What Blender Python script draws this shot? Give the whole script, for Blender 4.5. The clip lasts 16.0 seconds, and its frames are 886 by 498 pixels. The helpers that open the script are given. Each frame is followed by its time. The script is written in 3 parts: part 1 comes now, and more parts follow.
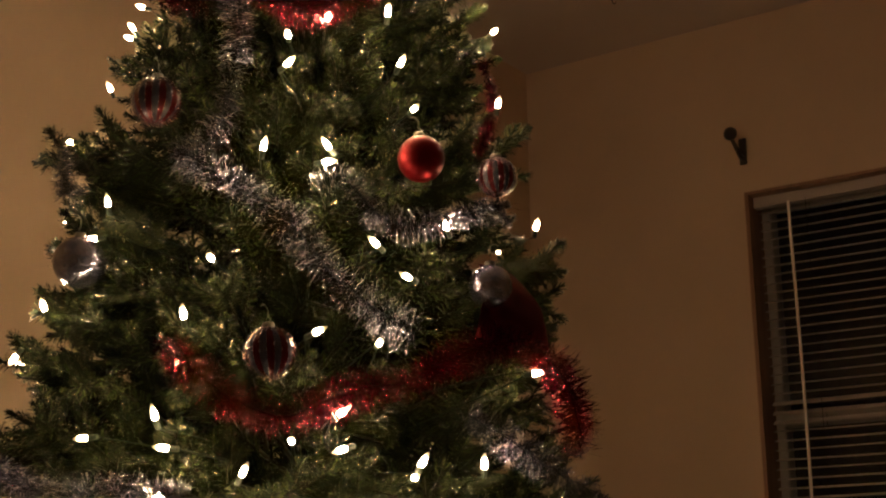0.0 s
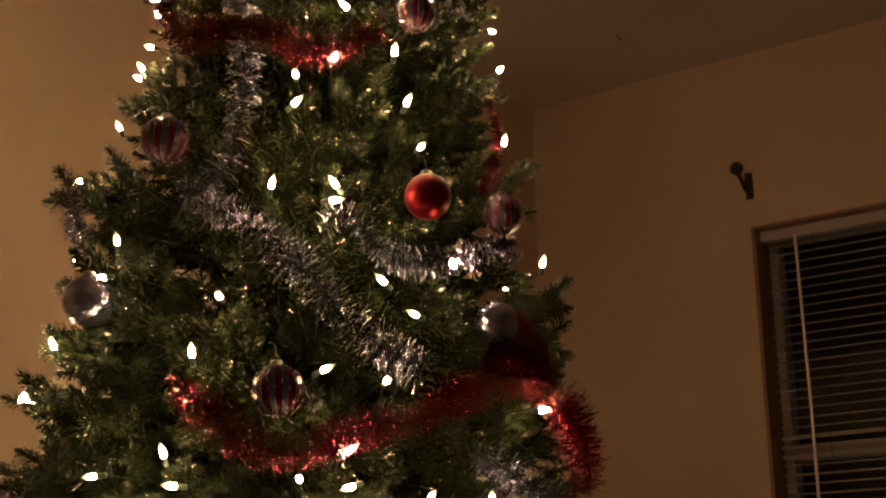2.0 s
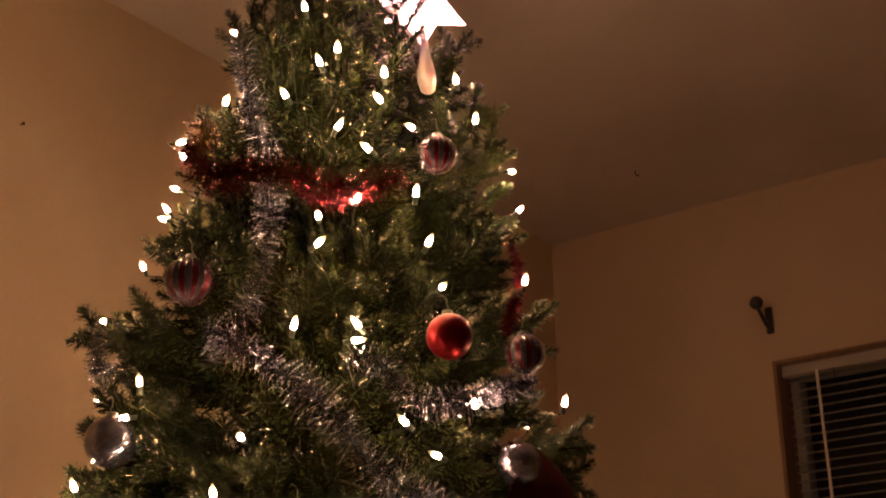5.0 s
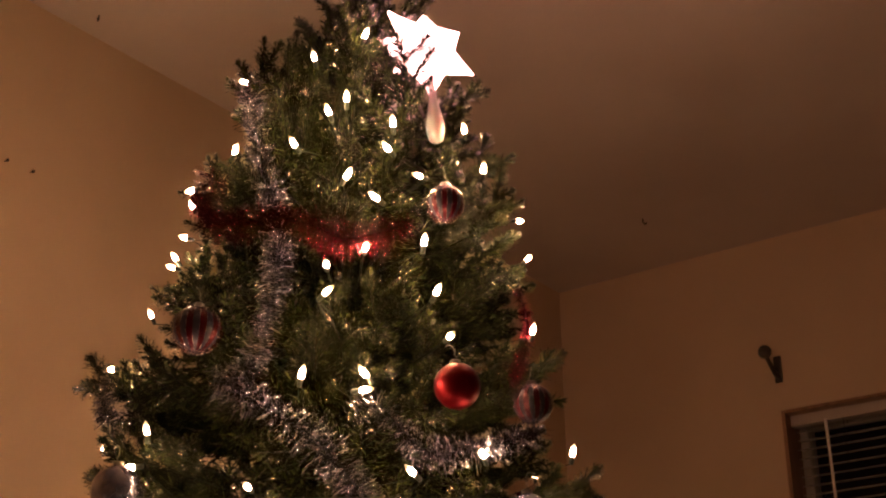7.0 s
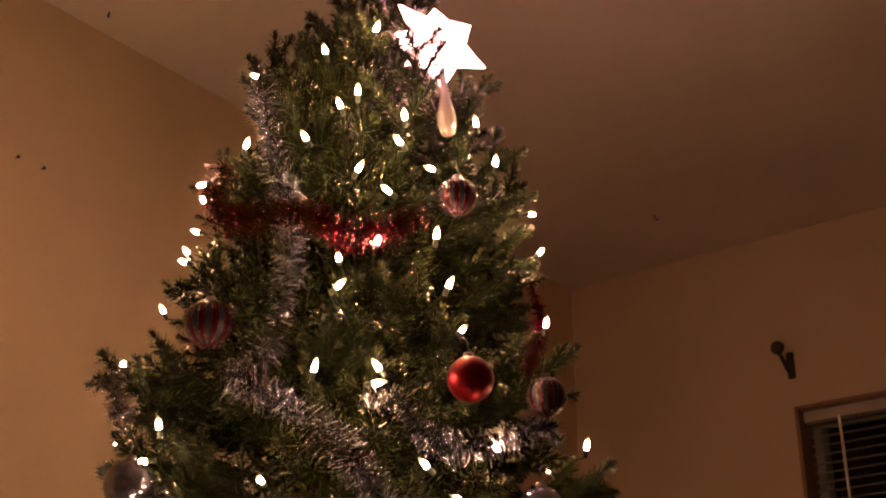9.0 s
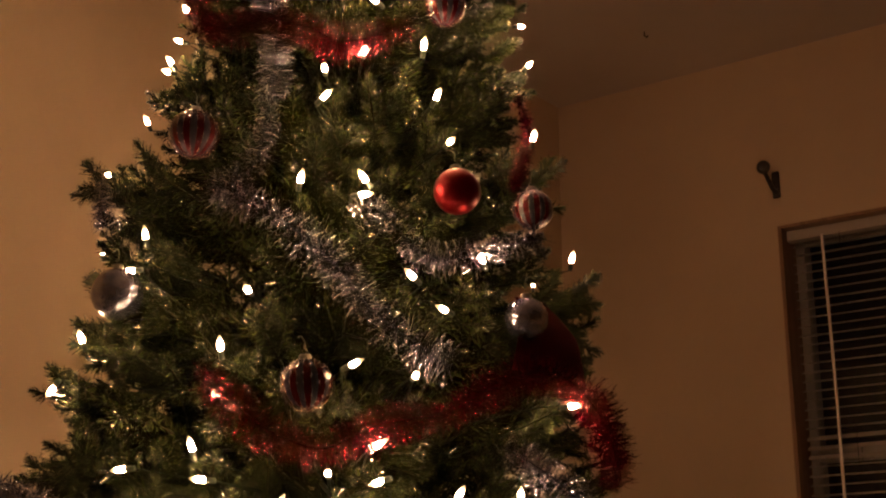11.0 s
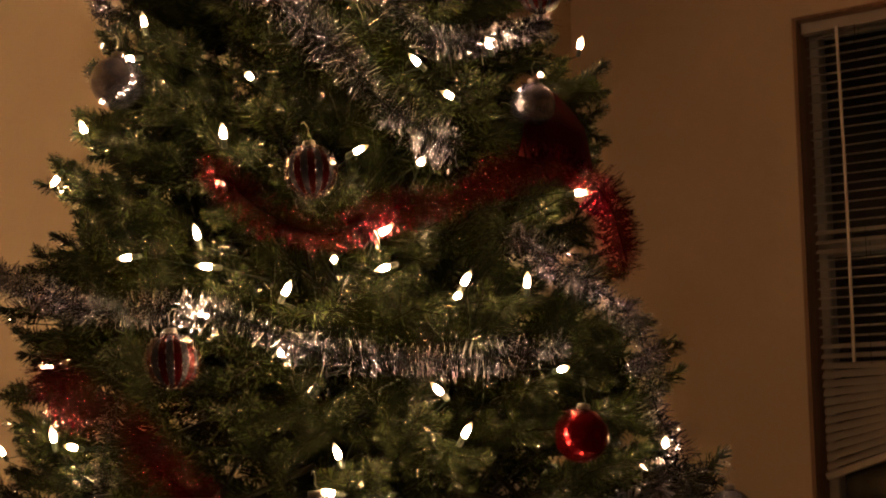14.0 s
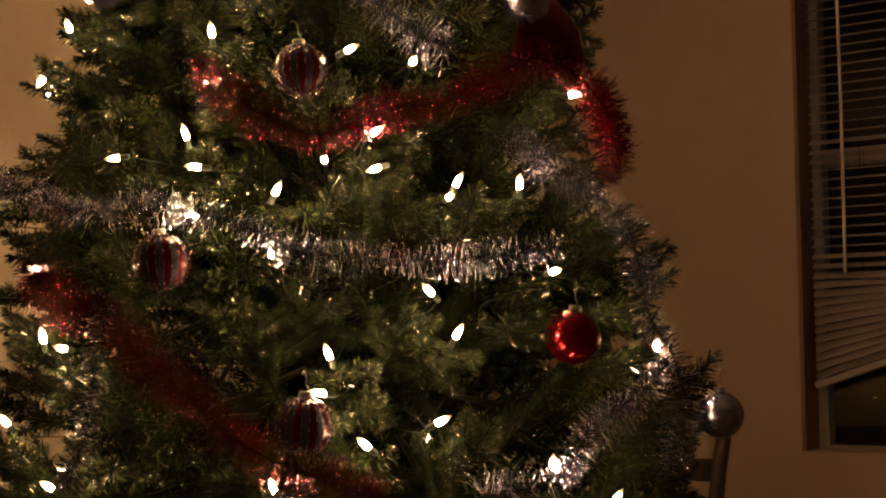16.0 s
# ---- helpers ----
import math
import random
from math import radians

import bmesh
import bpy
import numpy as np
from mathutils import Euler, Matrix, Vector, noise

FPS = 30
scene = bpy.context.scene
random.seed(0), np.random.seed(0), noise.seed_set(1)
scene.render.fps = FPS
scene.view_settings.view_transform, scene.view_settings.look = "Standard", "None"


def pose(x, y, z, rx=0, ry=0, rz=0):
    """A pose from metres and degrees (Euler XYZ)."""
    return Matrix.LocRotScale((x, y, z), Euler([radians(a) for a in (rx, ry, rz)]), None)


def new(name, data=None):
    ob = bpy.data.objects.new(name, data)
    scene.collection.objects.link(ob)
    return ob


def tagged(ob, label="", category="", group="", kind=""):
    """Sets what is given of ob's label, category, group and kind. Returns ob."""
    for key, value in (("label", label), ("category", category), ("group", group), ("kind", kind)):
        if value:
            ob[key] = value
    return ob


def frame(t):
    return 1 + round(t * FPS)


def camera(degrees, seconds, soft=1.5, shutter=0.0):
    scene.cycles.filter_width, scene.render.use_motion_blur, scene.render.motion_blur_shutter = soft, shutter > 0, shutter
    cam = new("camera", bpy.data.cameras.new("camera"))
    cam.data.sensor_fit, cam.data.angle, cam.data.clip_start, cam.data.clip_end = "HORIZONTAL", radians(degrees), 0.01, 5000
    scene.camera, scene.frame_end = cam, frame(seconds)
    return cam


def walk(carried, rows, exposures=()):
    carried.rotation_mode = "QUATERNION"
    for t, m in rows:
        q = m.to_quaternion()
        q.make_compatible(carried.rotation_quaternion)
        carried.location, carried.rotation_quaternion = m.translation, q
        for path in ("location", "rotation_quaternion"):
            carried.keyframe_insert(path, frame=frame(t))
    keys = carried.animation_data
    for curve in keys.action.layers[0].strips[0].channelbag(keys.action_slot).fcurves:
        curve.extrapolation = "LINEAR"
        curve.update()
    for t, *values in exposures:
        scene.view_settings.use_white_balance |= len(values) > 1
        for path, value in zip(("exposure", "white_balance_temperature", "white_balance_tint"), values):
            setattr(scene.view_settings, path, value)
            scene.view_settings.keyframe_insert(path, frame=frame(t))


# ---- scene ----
cam = camera(35.43, 16.0, soft=2.2)
# seconds, place in metres, heading (to the left of the window wall's normal), pitch, roll
ROWS = [
    (0, 0.0000, 0.0000, 0.9760, 34.675, 14.494, -0.641),
    (0.5, 0.0000, 0.0009, 0.9758, 34.657, 14.357, -0.689),
    (1, 0.0009, 0.0015, 0.9739, 34.653, 14.272, -0.915),
    (1.5, 0.0032, -0.0026, 0.9769, 34.857, 14.559, -0.910),
    (2, 0.0066, -0.0070, 0.9779, 35.003, 15.888, -0.767),
    (2.5, 0.0064, -0.0106, 0.9811, 35.464, 17.632, -0.560),
    (3, 0.0065, -0.0120, 0.9830, 35.684, 18.326, -0.516),
    (3.5, 0.0068, -0.0123, 0.9848, 35.683, 18.816, -0.588),
    (4, 0.0079, -0.0142, 0.9857, 35.777, 19.337, -0.614),
    (4.5, 0.0091, -0.0161, 0.9847, 35.695, 20.405, -0.765),
    (7, 0.0102, -0.0197, 0.9877, 36.032, 23.246, -0.439),
    (7.5, 0.0118, -0.0194, 0.9875, 36.316, 23.683, -0.486),
    (8, 0.0088, -0.0190, 0.9868, 36.477, 24.105, -0.585),
    (10.5, -0.0055, -0.0044, 0.9746, 36.073, 18.516, -0.239),
    (11, -0.0064, -0.0056, 0.9744, 35.892, 15.894, -0.232),
    (11.5, -0.0099, 0.0002, 0.9746, 36.180, 13.284, -0.252),
    (12, -0.0094, 0.0050, 0.9734, 36.381, 12.179, -0.067),
    (12.5, -0.0114, 0.0048, 0.9711, 36.150, 11.759, -0.243),
    (13, -0.0117, 0.0087, 0.9667, 36.383, 10.396, -0.543),
    (13.5, -0.0158, 0.0128, 0.9613, 36.301, 8.913, -0.473),
    (14, -0.0158, 0.0151, 0.9579, 36.364, 7.876, -0.531),
    (14.5, -0.0175, 0.0178, 0.9562, 36.317, 7.140, -0.524),
    (15, -0.0207, 0.0194, 0.9531, 36.164, 6.084, -0.436),
    (15.5, -0.0220, 0.0227, 0.9494, 36.069, 5.206, -0.377),
    (16, -0.0238, 0.0261, 0.9449, 36.050, 4.380, -0.429),
]
walk(cam, [(t, Matrix.Translation((x, y, z)) @ pose(0, 0, 0, 0, 0, yaw) @ pose(0, 0, 0, 90 + pitch, 0, 0) @ pose(0, 0, 0, 0, 0, roll)) for t, x, y, z, yaw, pitch, roll in ROWS],
     [(0.0, -0.10, 5450, 0), (1.5, -0.07, 5650, 2), (3.5, 0.06, 6000, 9), (4.5, 0.06, 6250, 18), (7.0, 0.0, 6400, 29), (8.2, 0.0, 6400, 29),
      (11.0, 0.0, 6550, 19), (12.5, 0.02, 6450, 13), (14.5, 0.0, 6200, 8), (16.0, 0.04, 6000, 7)])


# ---- world, lamps ----
world = bpy.data.worlds.new("night")
scene.world = world
world.use_nodes = True
world.node_tree.nodes["Background"].inputs[0].default_value = (0.010, 0.011, 0.016, 1)
world.node_tree.nodes["Background"].inputs[1].default_value = 0.25
BULB_POWER, STAR_POWER = 1050.0, 20.0


# ---- materials ----
def material(name, color, rough=0.5, metal=0.0, **extra):
    m = bpy.data.materials.new(name)
    m.use_nodes = True
    b = m.node_tree.nodes["Principled BSDF"]
    b.inputs["Base Color"].default_value = (*color, 1)
    b.inputs["Roughness"].default_value = rough
    b.inputs["Metallic"].default_value = metal
    for key, value in extra.items():
        b.inputs[key.replace("_", " ")].default_value = value
    return m, m.node_tree.nodes, m.node_tree.links, b


def noise_node(nodes, links, scale, detail=4.0, coord="Object", rough=0.55):
    tc = nodes.new("ShaderNodeTexCoord")
    n = nodes.new("ShaderNodeTexNoise")
    n.inputs["Scale"].default_value, n.inputs["Detail"].default_value, n.inputs["Roughness"].default_value = scale, detail, rough
    links.new(tc.outputs[coord], n.inputs["Vector"])
    return n


def ramp(nodes, links, source, stops):
    r = nodes.new("ShaderNodeValToRGB")
    while len(r.color_ramp.elements) < len(stops):
        r.color_ramp.elements.new(0.5)
    for e, (p, c) in zip(r.color_ramp.elements, stops):
        e.position, e.color = p, (*c, 1)
    links.new(source, r.inputs["Fac"])
    return r


def bump(nodes, links, b, source, strength, distance):
    n = nodes.new("ShaderNodeBump")
    n.inputs["Strength"].default_value, n.inputs["Distance"].default_value = strength, distance
    links.new(source, n.inputs["Height"])
    links.new(n.outputs["Normal"], b.inputs["Normal"])


def painted(name, low, high, rough, grain, depth):
    """Rolled wall paint: broad uneven patches and the fine stipple of the roller."""
    m, nodes, links, b = material(name, high, rough)
    broad = noise_node(nodes, links, 1.7, 5)
    links.new(ramp(nodes, links, broad.outputs["Fac"], [(0.3, low), (0.7, high)]).outputs["Color"], b.inputs["Base Color"])
    fine = noise_node(nodes, links, grain, 3)
    bump(nodes, links, b, fine.outputs["Fac"], 0.35, depth)
    return m


WALL = painted("tan_wall_paint", (0.50, 0.38, 0.25), (0.60, 0.46, 0.305), 0.75, 160, 0.0012)
CEILING = painted("ceiling_paint", (0.50, 0.435, 0.37), (0.60, 0.525, 0.45), 0.85, 120, 0.002)
FLOOR = painted("beige_carpet", (0.22, 0.17, 0.12), (0.30, 0.24, 0.17), 0.95, 300, 0.004)
VINYL = painted("white_vinyl", (0.36, 0.33, 0.30), (0.42, 0.39, 0.35), 0.4, 60, 0.0003)
SLAT = painted("blind_vinyl", (0.40, 0.35, 0.30), (0.46, 0.41, 0.36), 0.42, 40, 0.0003)
WAND, *_ = material("clear_wand", (0.75, 0.72, 0.68), 0.18)
IRON = painted("dark_iron", (0.016, 0.013, 0.011), (0.03, 0.024, 0.018), 0.45, 250, 0.0006)
DARK_GLASS, *_ = material("window_glass", (0.9, 0.92, 0.95), 0.02, 0.0, Transmission_Weight=1.0, IOR=1.45, Specular_IOR_Level=0.2)
NIGHT, *_ = material("night_outside", (0.004, 0.004, 0.006), 0.9)


def wood(name, dark, light):
    m, nodes, links, b = material(name, light, 0.4)
    tc = nodes.new("ShaderNodeTexCoord")
    mp = nodes.new("ShaderNodeMapping")
    mp.inputs["Scale"].default_value = (18, 18, 1.6)
    links.new(tc.outputs["Object"], mp.inputs["Vector"])
    n = nodes.new("ShaderNodeTexNoise")
    n.inputs["Scale"].default_value, n.inputs["Detail"].default_value = 3, 6
    links.new(mp.outputs["Vector"], n.inputs["Vector"])
    links.new(ramp(nodes, links, n.outputs["Fac"], [(0.35, dark), (0.65, light)]).outputs["Color"], b.inputs["Base Color"])
    bump(nodes, links, b, n.outputs["Fac"], 0.2, 0.001)
    return m


REVEAL_BROWN = wood("brown_reveal", (0.20, 0.115, 0.065), (0.30, 0.17, 0.10))
CHAIR_WOOD = wood("dark_stained_wood", (0.018, 0.010, 0.006), (0.05, 0.026, 0.014))
BARK = wood("artificial_bark", (0.010, 0.009, 0.005), (0.022, 0.017, 0.010))
BARK.node_tree.nodes["Principled BSDF"].inputs["Specular IOR Level"].default_value = 0.08


def needle_material():
    m, nodes, links, b = material("fir_needles", (0.05, 0.09, 0.03), 0.21)
    geo = nodes.new("ShaderNodeNewGeometry")
    info = nodes.new("ShaderNodeObjectInfo")
    r = ramp(nodes, links, geo.outputs["Random Per Island"], [(0.0, (0.010, 0.015, 0.006)), (0.6, (0.018, 0.025, 0.009)), (1.0, (0.042, 0.051, 0.016))])
    hue = nodes.new("ShaderNodeHueSaturation")
    mul = nodes.new("ShaderNodeMath")
    mul.operation = "MULTIPLY_ADD"
    mul.inputs[1].default_value, mul.inputs[2].default_value = 0.5, 0.75
    links.new(info.outputs["Random"], mul.inputs[0])
    links.new(mul.outputs[0], hue.inputs["Value"])
    links.new(r.outputs["Color"], hue.inputs["Color"])
    links.new(hue.outputs["Color"], b.inputs["Base Color"])
    b.inputs["Specular IOR Level"].default_value = 0.9
    return m


NEEDLE = needle_material()


def tinsel(name, low, high, rough, metal):
    m, nodes, links, b = material(name, high, rough, metal)
    geo = nodes.new("ShaderNodeNewGeometry")
    links.new(ramp(nodes, links, geo.outputs["Random Per Island"], [(0.0, low), (0.78, tuple(0.5 * q for q in high)), (0.86, high), (1.0, tuple(min(0.95, 1.9 * q) for q in high))]).outputs["Color"], b.inputs["Base Color"])
    crinkle = noise_node(nodes, links, 420, 2)
    bump(nodes, links, b, crinkle.outputs["Fac"], 1.0, 0.004)
    return m


SILVER_TINSEL = tinsel("silver_tinsel", (0.045, 0.048, 0.070), (0.46, 0.48, 0.64), 0.06, 1.0)
RED_TINSEL = tinsel("red_tinsel", (0.030, 0.0003, 0.003), (0.115, 0.0010, 0.011), 0.06, 0.75)
CORD, *_ = material("garland_cord", (0.02, 0.02, 0.02), 0.9, 0.0, Specular_IOR_Level=0.1)
RED_CORD, *_ = material("red_garland_cord", (0.008, 0.0006, 0.0008), 0.9, 0.0, Specular_IOR_Level=0.05)
WIRE, *_ = material("green_wire", (0.003, 0.006, 0.003), 0.8, 0.0, Specular_IOR_Level=0.1)
SOCKET, *_ = material("green_socket", (0.006, 0.014, 0.006), 0.5)


def glowing(name, color, strength):
    m, nodes, links, b = material(name, (0.8, 0.75, 0.65), 0.15)
    b.inputs["Emission Color"].default_value = (*color, 1)
    b.inputs["Emission Strength"].default_value = strength
    return m


def bulb_glow():
    """Bulbs of one string never burn alike: each has its own strength."""
    m = glowing("lit_bulb_glass", (1.0, 0.57, 0.265), BULB_POWER)
    nodes, links = m.node_tree.nodes, m.node_tree.links
    info = nodes.new("ShaderNodeObjectInfo")
    span = nodes.new("ShaderNodeMapRange")
    span.inputs["To Min"].default_value, span.inputs["To Max"].default_value = 0.25 * BULB_POWER, 1.75 * BULB_POWER
    links.new(info.outputs["Random"], span.inputs["Value"])
    # the filament sits low in the glass; the drawn-out tip only passes light on
    split = nodes.new("ShaderNodeSeparateXYZ")
    links.new(nodes.new("ShaderNodeTexCoord").outputs["Generated"], split.inputs[0])
    fall = ramp(nodes, links, split.outputs["Z"], [(0.0, (0.7, 0.7, 0.7)), (0.22, (1, 1, 1)), (0.5, (0.35, 0.35, 0.35)), (0.70, (0.010, 0.010, 0.010)), (0.82, (0.0012, 0.0012, 0.0012)), (1.0, (0.0005, 0.0005, 0.0005))])
    mul = nodes.new("ShaderNodeMath")
    mul.operation = "MULTIPLY"
    links.new(span.outputs["Result"], mul.inputs[0])
    links.new(fall.outputs["Color"], mul.inputs[1])
    links.new(mul.outputs[0], nodes["Principled BSDF"].inputs["Emission Strength"])
    return m


BULB = bulb_glow()
STAR = glowing("lit_star_plastic", (1.0, 0.43, 0.38), STAR_POWER)


def star_ray():
    """The rays' glow is uneven: a noise pattern sets weaker and stronger emission in patches."""
    m = glowing("lit_star_ray", (1.0, 0.43, 0.38), STAR_POWER)
    nodes, links = m.node_tree.nodes, m.node_tree.links
    n = noise_node(nodes, links, 45, 2)
    span = nodes.new("ShaderNodeMapRange")
    span.inputs["From Min"].default_value, span.inputs["From Max"].default_value = 0.38, 0.6
    span.inputs["To Min"].default_value, span.inputs["To Max"].default_value = 0.25 * STAR_POWER, 1.6 * STAR_POWER
    links.new(n.outputs["Fac"], span.inputs["Value"])
    links.new(span.outputs["Result"], nodes["Principled BSDF"].inputs["Emission Strength"])
    return m


STAR_RAY = star_ray()
FROST, *_ = material("frosted_white_plastic", (0.20, 0.18, 0.18), 0.4, 0.0, Subsurface_Weight=0.2)
GOLD, *_ = material("silver_cap_metal", (0.17, 0.15, 0.13), 0.32, 1.0)


def ball_material(name, kind):
    m, nodes, links, b = material(name, (0.6, 0.02, 0.02), 0.22)
    if kind == "red":
        b.inputs["Base Color"].default_value = (0.14, 0.002, 0.005, 1)
        b.inputs["Metallic"].default_value = 0.85
        b.inputs["Roughness"].default_value = 0.38
        n = noise_node(nodes, links, 900, 2)
        bump(nodes, links, b, n.outputs["Fac"], 0.08, 0.0004)
    elif kind == "crackle_red":
        b.inputs["Base Color"].default_value = (0.17, 0.004, 0.007, 1)
        b.inputs["Metallic"].default_value = 0.9
        b.inputs["Roughness"].default_value = 0.16
    elif kind == "silver":
        n = noise_node(nodes, links, 60, 3)
        links.new(ramp(nodes, links, n.outputs["Fac"], [(0.35, (0.15, 0.165, 0.25)), (0.65, (0.33, 0.34, 0.43))]).outputs["Color"], b.inputs["Base Color"])
        b.inputs["Metallic"].default_value = 0.95
        b.inputs["Roughness"].default_value = 0.14
    else:
        # glittered silver base between the raised red gores
        b.inputs["Base Color"].default_value = (0.040, 0.037, 0.050, 1) if kind == "grey" else (0.055, 0.002, 0.005, 1)
        b.inputs["Metallic"].default_value = 0.35
        b.inputs["Specular IOR Level"].default_value = 0.3
        b.inputs["Roughness"].default_value = 0.20 if kind == "grey" else 0.16
        v = nodes.new("ShaderNodeTexVoronoi")
        v.inputs["Scale"].default_value = 420
        links.new(nodes.new("ShaderNodeTexCoord").outputs["Object"], v.inputs["Vector"])
        bump(nodes, links, b, v.outputs["Distance"], 0.35, 0.002)
    return m


RED_BALL = ball_material("satin_red_ball", "red")
CRACKLE_RED = ball_material("crackled_red_ball", "crackle_red")
SILVER_BALL = ball_material("crackled_silver_ball", "silver")
GLITTER, *_ = material("silver_glitter", (0.75, 0.72, 0.74), 0.2, 1.0)
GREY_GORE = ball_material("silver_gore", "grey")
RED_GORE = ball_material("red_gore", "gore")


def felt_material():
    m, nodes, links, b = material("dark_red_felt", (0.16, 0.010, 0.012), 0.95, 0.0, Specular_IOR_Level=0.05)
    n = noise_node(nodes, links, 35, 6)
    links.new(ramp(nodes, links, n.outputs["Fac"], [(0.3, (0.040, 0.0018, 0.0024)), (0.7, (0.065, 0.0032, 0.0040))]).outputs["Color"], b.inputs["Base Color"])
    bump(nodes, links, b, noise_node(nodes, links, 600, 3).outputs["Fac"], 0.5, 0.001)
    return m


FELT = felt_material()


# ---- mesh helpers ----
def quads(name, verts, faces, mat, smooth=False):
    """A mesh from an array of vertices and one of faces, all triangles or all quads."""
    verts, faces = np.asarray(verts, dtype=np.float32), np.asarray(faces, dtype=np.int32)
    me = bpy.data.meshes.new(name)
    me.vertices.add(len(verts))
    me.vertices.foreach_set("co", verts.ravel())
    me.loops.add(faces.size)
    me.loops.foreach_set("vertex_index", faces.ravel())
    me.polygons.add(len(faces))
    me.polygons.foreach_set("loop_start", np.arange(0, faces.size, faces.shape[1], dtype=np.int32))
    me.update(calc_edges=True)
    if smooth:
        me.polygons.foreach_set("use_smooth", np.ones(len(faces), dtype=bool))
    me.materials.append(mat)
    return me


def from_bm(name, bm, mat, smooth=False):
    bmesh.ops.recalc_face_normals(bm, faces=bm.faces[:])
    me = bpy.data.meshes.new(name)
    bm.to_mesh(me)
    bm.free()
    if smooth:
        me.polygons.foreach_set("use_smooth", np.ones(len(me.polygons), dtype=bool))
    me.materials.append(mat)
    return me


def part(name, bm, mat, parent=None, label="", smooth=False):
    me = bm if isinstance(bm, bpy.types.Mesh) else from_bm(name, bm, mat, smooth)
    ob = new(name, me)
    ob.parent = parent
    return tagged(ob, label)


def box(bm, lo, hi, bevel=0.0, segments=1):
    """Adds a box from corner lo to corner hi, its edges rounded by bevel."""
    made = bmesh.ops.create_cube(bm, size=1)["verts"]
    lo, hi = Vector(lo), Vector(hi)
    for v in made:
        v.co = Vector([(lo[i] + hi[i]) / 2 + v.co[i] * (hi[i] - lo[i]) for i in range(3)])
    if bevel:
        edges = list({e for v in made for e in v.link_edges})
        bmesh.ops.bevel(bm, geom=edges, offset=bevel, segments=segments, affect="EDGES", profile=0.6)
    return bm


def boxed(lo, hi, bevel=0.0, segments=1):
    return box(bmesh.new(), lo, hi, bevel, segments)


def lathe(profile, steps=16, m=None):
    """A surface of revolution about z from (radius, height) pairs, as a bmesh."""
    bm = bmesh.new()
    rings = []
    for r, h in profile:
        rings.append([bm.verts.new((r * math.cos(2 * math.pi * k / steps), r * math.sin(2 * math.pi * k / steps), h)) for k in range(steps)])
    for a, b in zip(rings, rings[1:]):
        for k in range(steps):
            bm.faces.new((a[k], a[(k + 1) % steps], b[(k + 1) % steps], b[k]))
    bm.faces.new(list(reversed(rings[0])))
    bm.faces.new(rings[-1])
    if m is not None:
        bm.transform(m)
    return bm


def smooth_path(points, step):
    """Catmull-Rom through the points, sampled about every step metres."""
    p = [Vector(q) for q in points]
    p = [2 * p[0] - p[1]] + p + [2 * p[-1] - p[-2]]
    out = []
    for a, b, c, d in zip(p, p[1:], p[2:], p[3:]):
        n = max(2, int((c - b).length / step))
        for i in range(n):
            t = i / n
            out.append(0.5 * (2 * b + (c - a) * t + (2 * a - 5 * b + 4 * c - d) * t * t + (3 * b - a - 3 * c + d) * t ** 3))
    return out + [p[-2]]


def tube(points, radius, sides=6, taper=None):
    """A swept round tube as arrays of vertices and quads."""
    pts = np.array([tuple(q) for q in points])
    tan = np.gradient(pts, axis=0)
    tan /= np.linalg.norm(tan, axis=1)[:, None] + 1e-9
    ref = np.where(np.abs(tan[:, 2:3]) < 0.9, np.array([[0, 0, 1.0]]), np.array([[1.0, 0, 0]]))
    u = np.cross(tan, ref)
    u /= np.linalg.norm(u, axis=1)[:, None]
    w = np.cross(tan, u)
    a = np.arange(sides) * 2 * np.pi / sides
    rad = np.full(len(pts), radius) if taper is None else np.linspace(radius, taper, len(pts))
    v = pts[:, None] + rad[:, None, None] * (np.cos(a)[None, :, None] * u[:, None] + np.sin(a)[None, :, None] * w[:, None])
    i, k = np.meshgrid(np.arange(len(pts) - 1), np.arange(sides), indexing="ij")
    k2 = (k + 1) % sides
    f = np.stack([i * sides + k, i * sides + k2, (i + 1) * sides + k2, (i + 1) * sides + k], -1).reshape(-1, 4)
    return v.reshape(-1, 3), f


def empty(name, place=(0, 0, 0)):
    ob = new(name)
    ob.location = place
    return ob


# ---- the room ----
LEFT, BACK, TOP = -1.901, 3.174, 2.44          # left wall, window wall, ceiling
RIGHT, FRONT = 2.3, -1.6
W0, W1, SILL, HEAD = -1.276, -0.376, 0.714, 1.976  # window opening


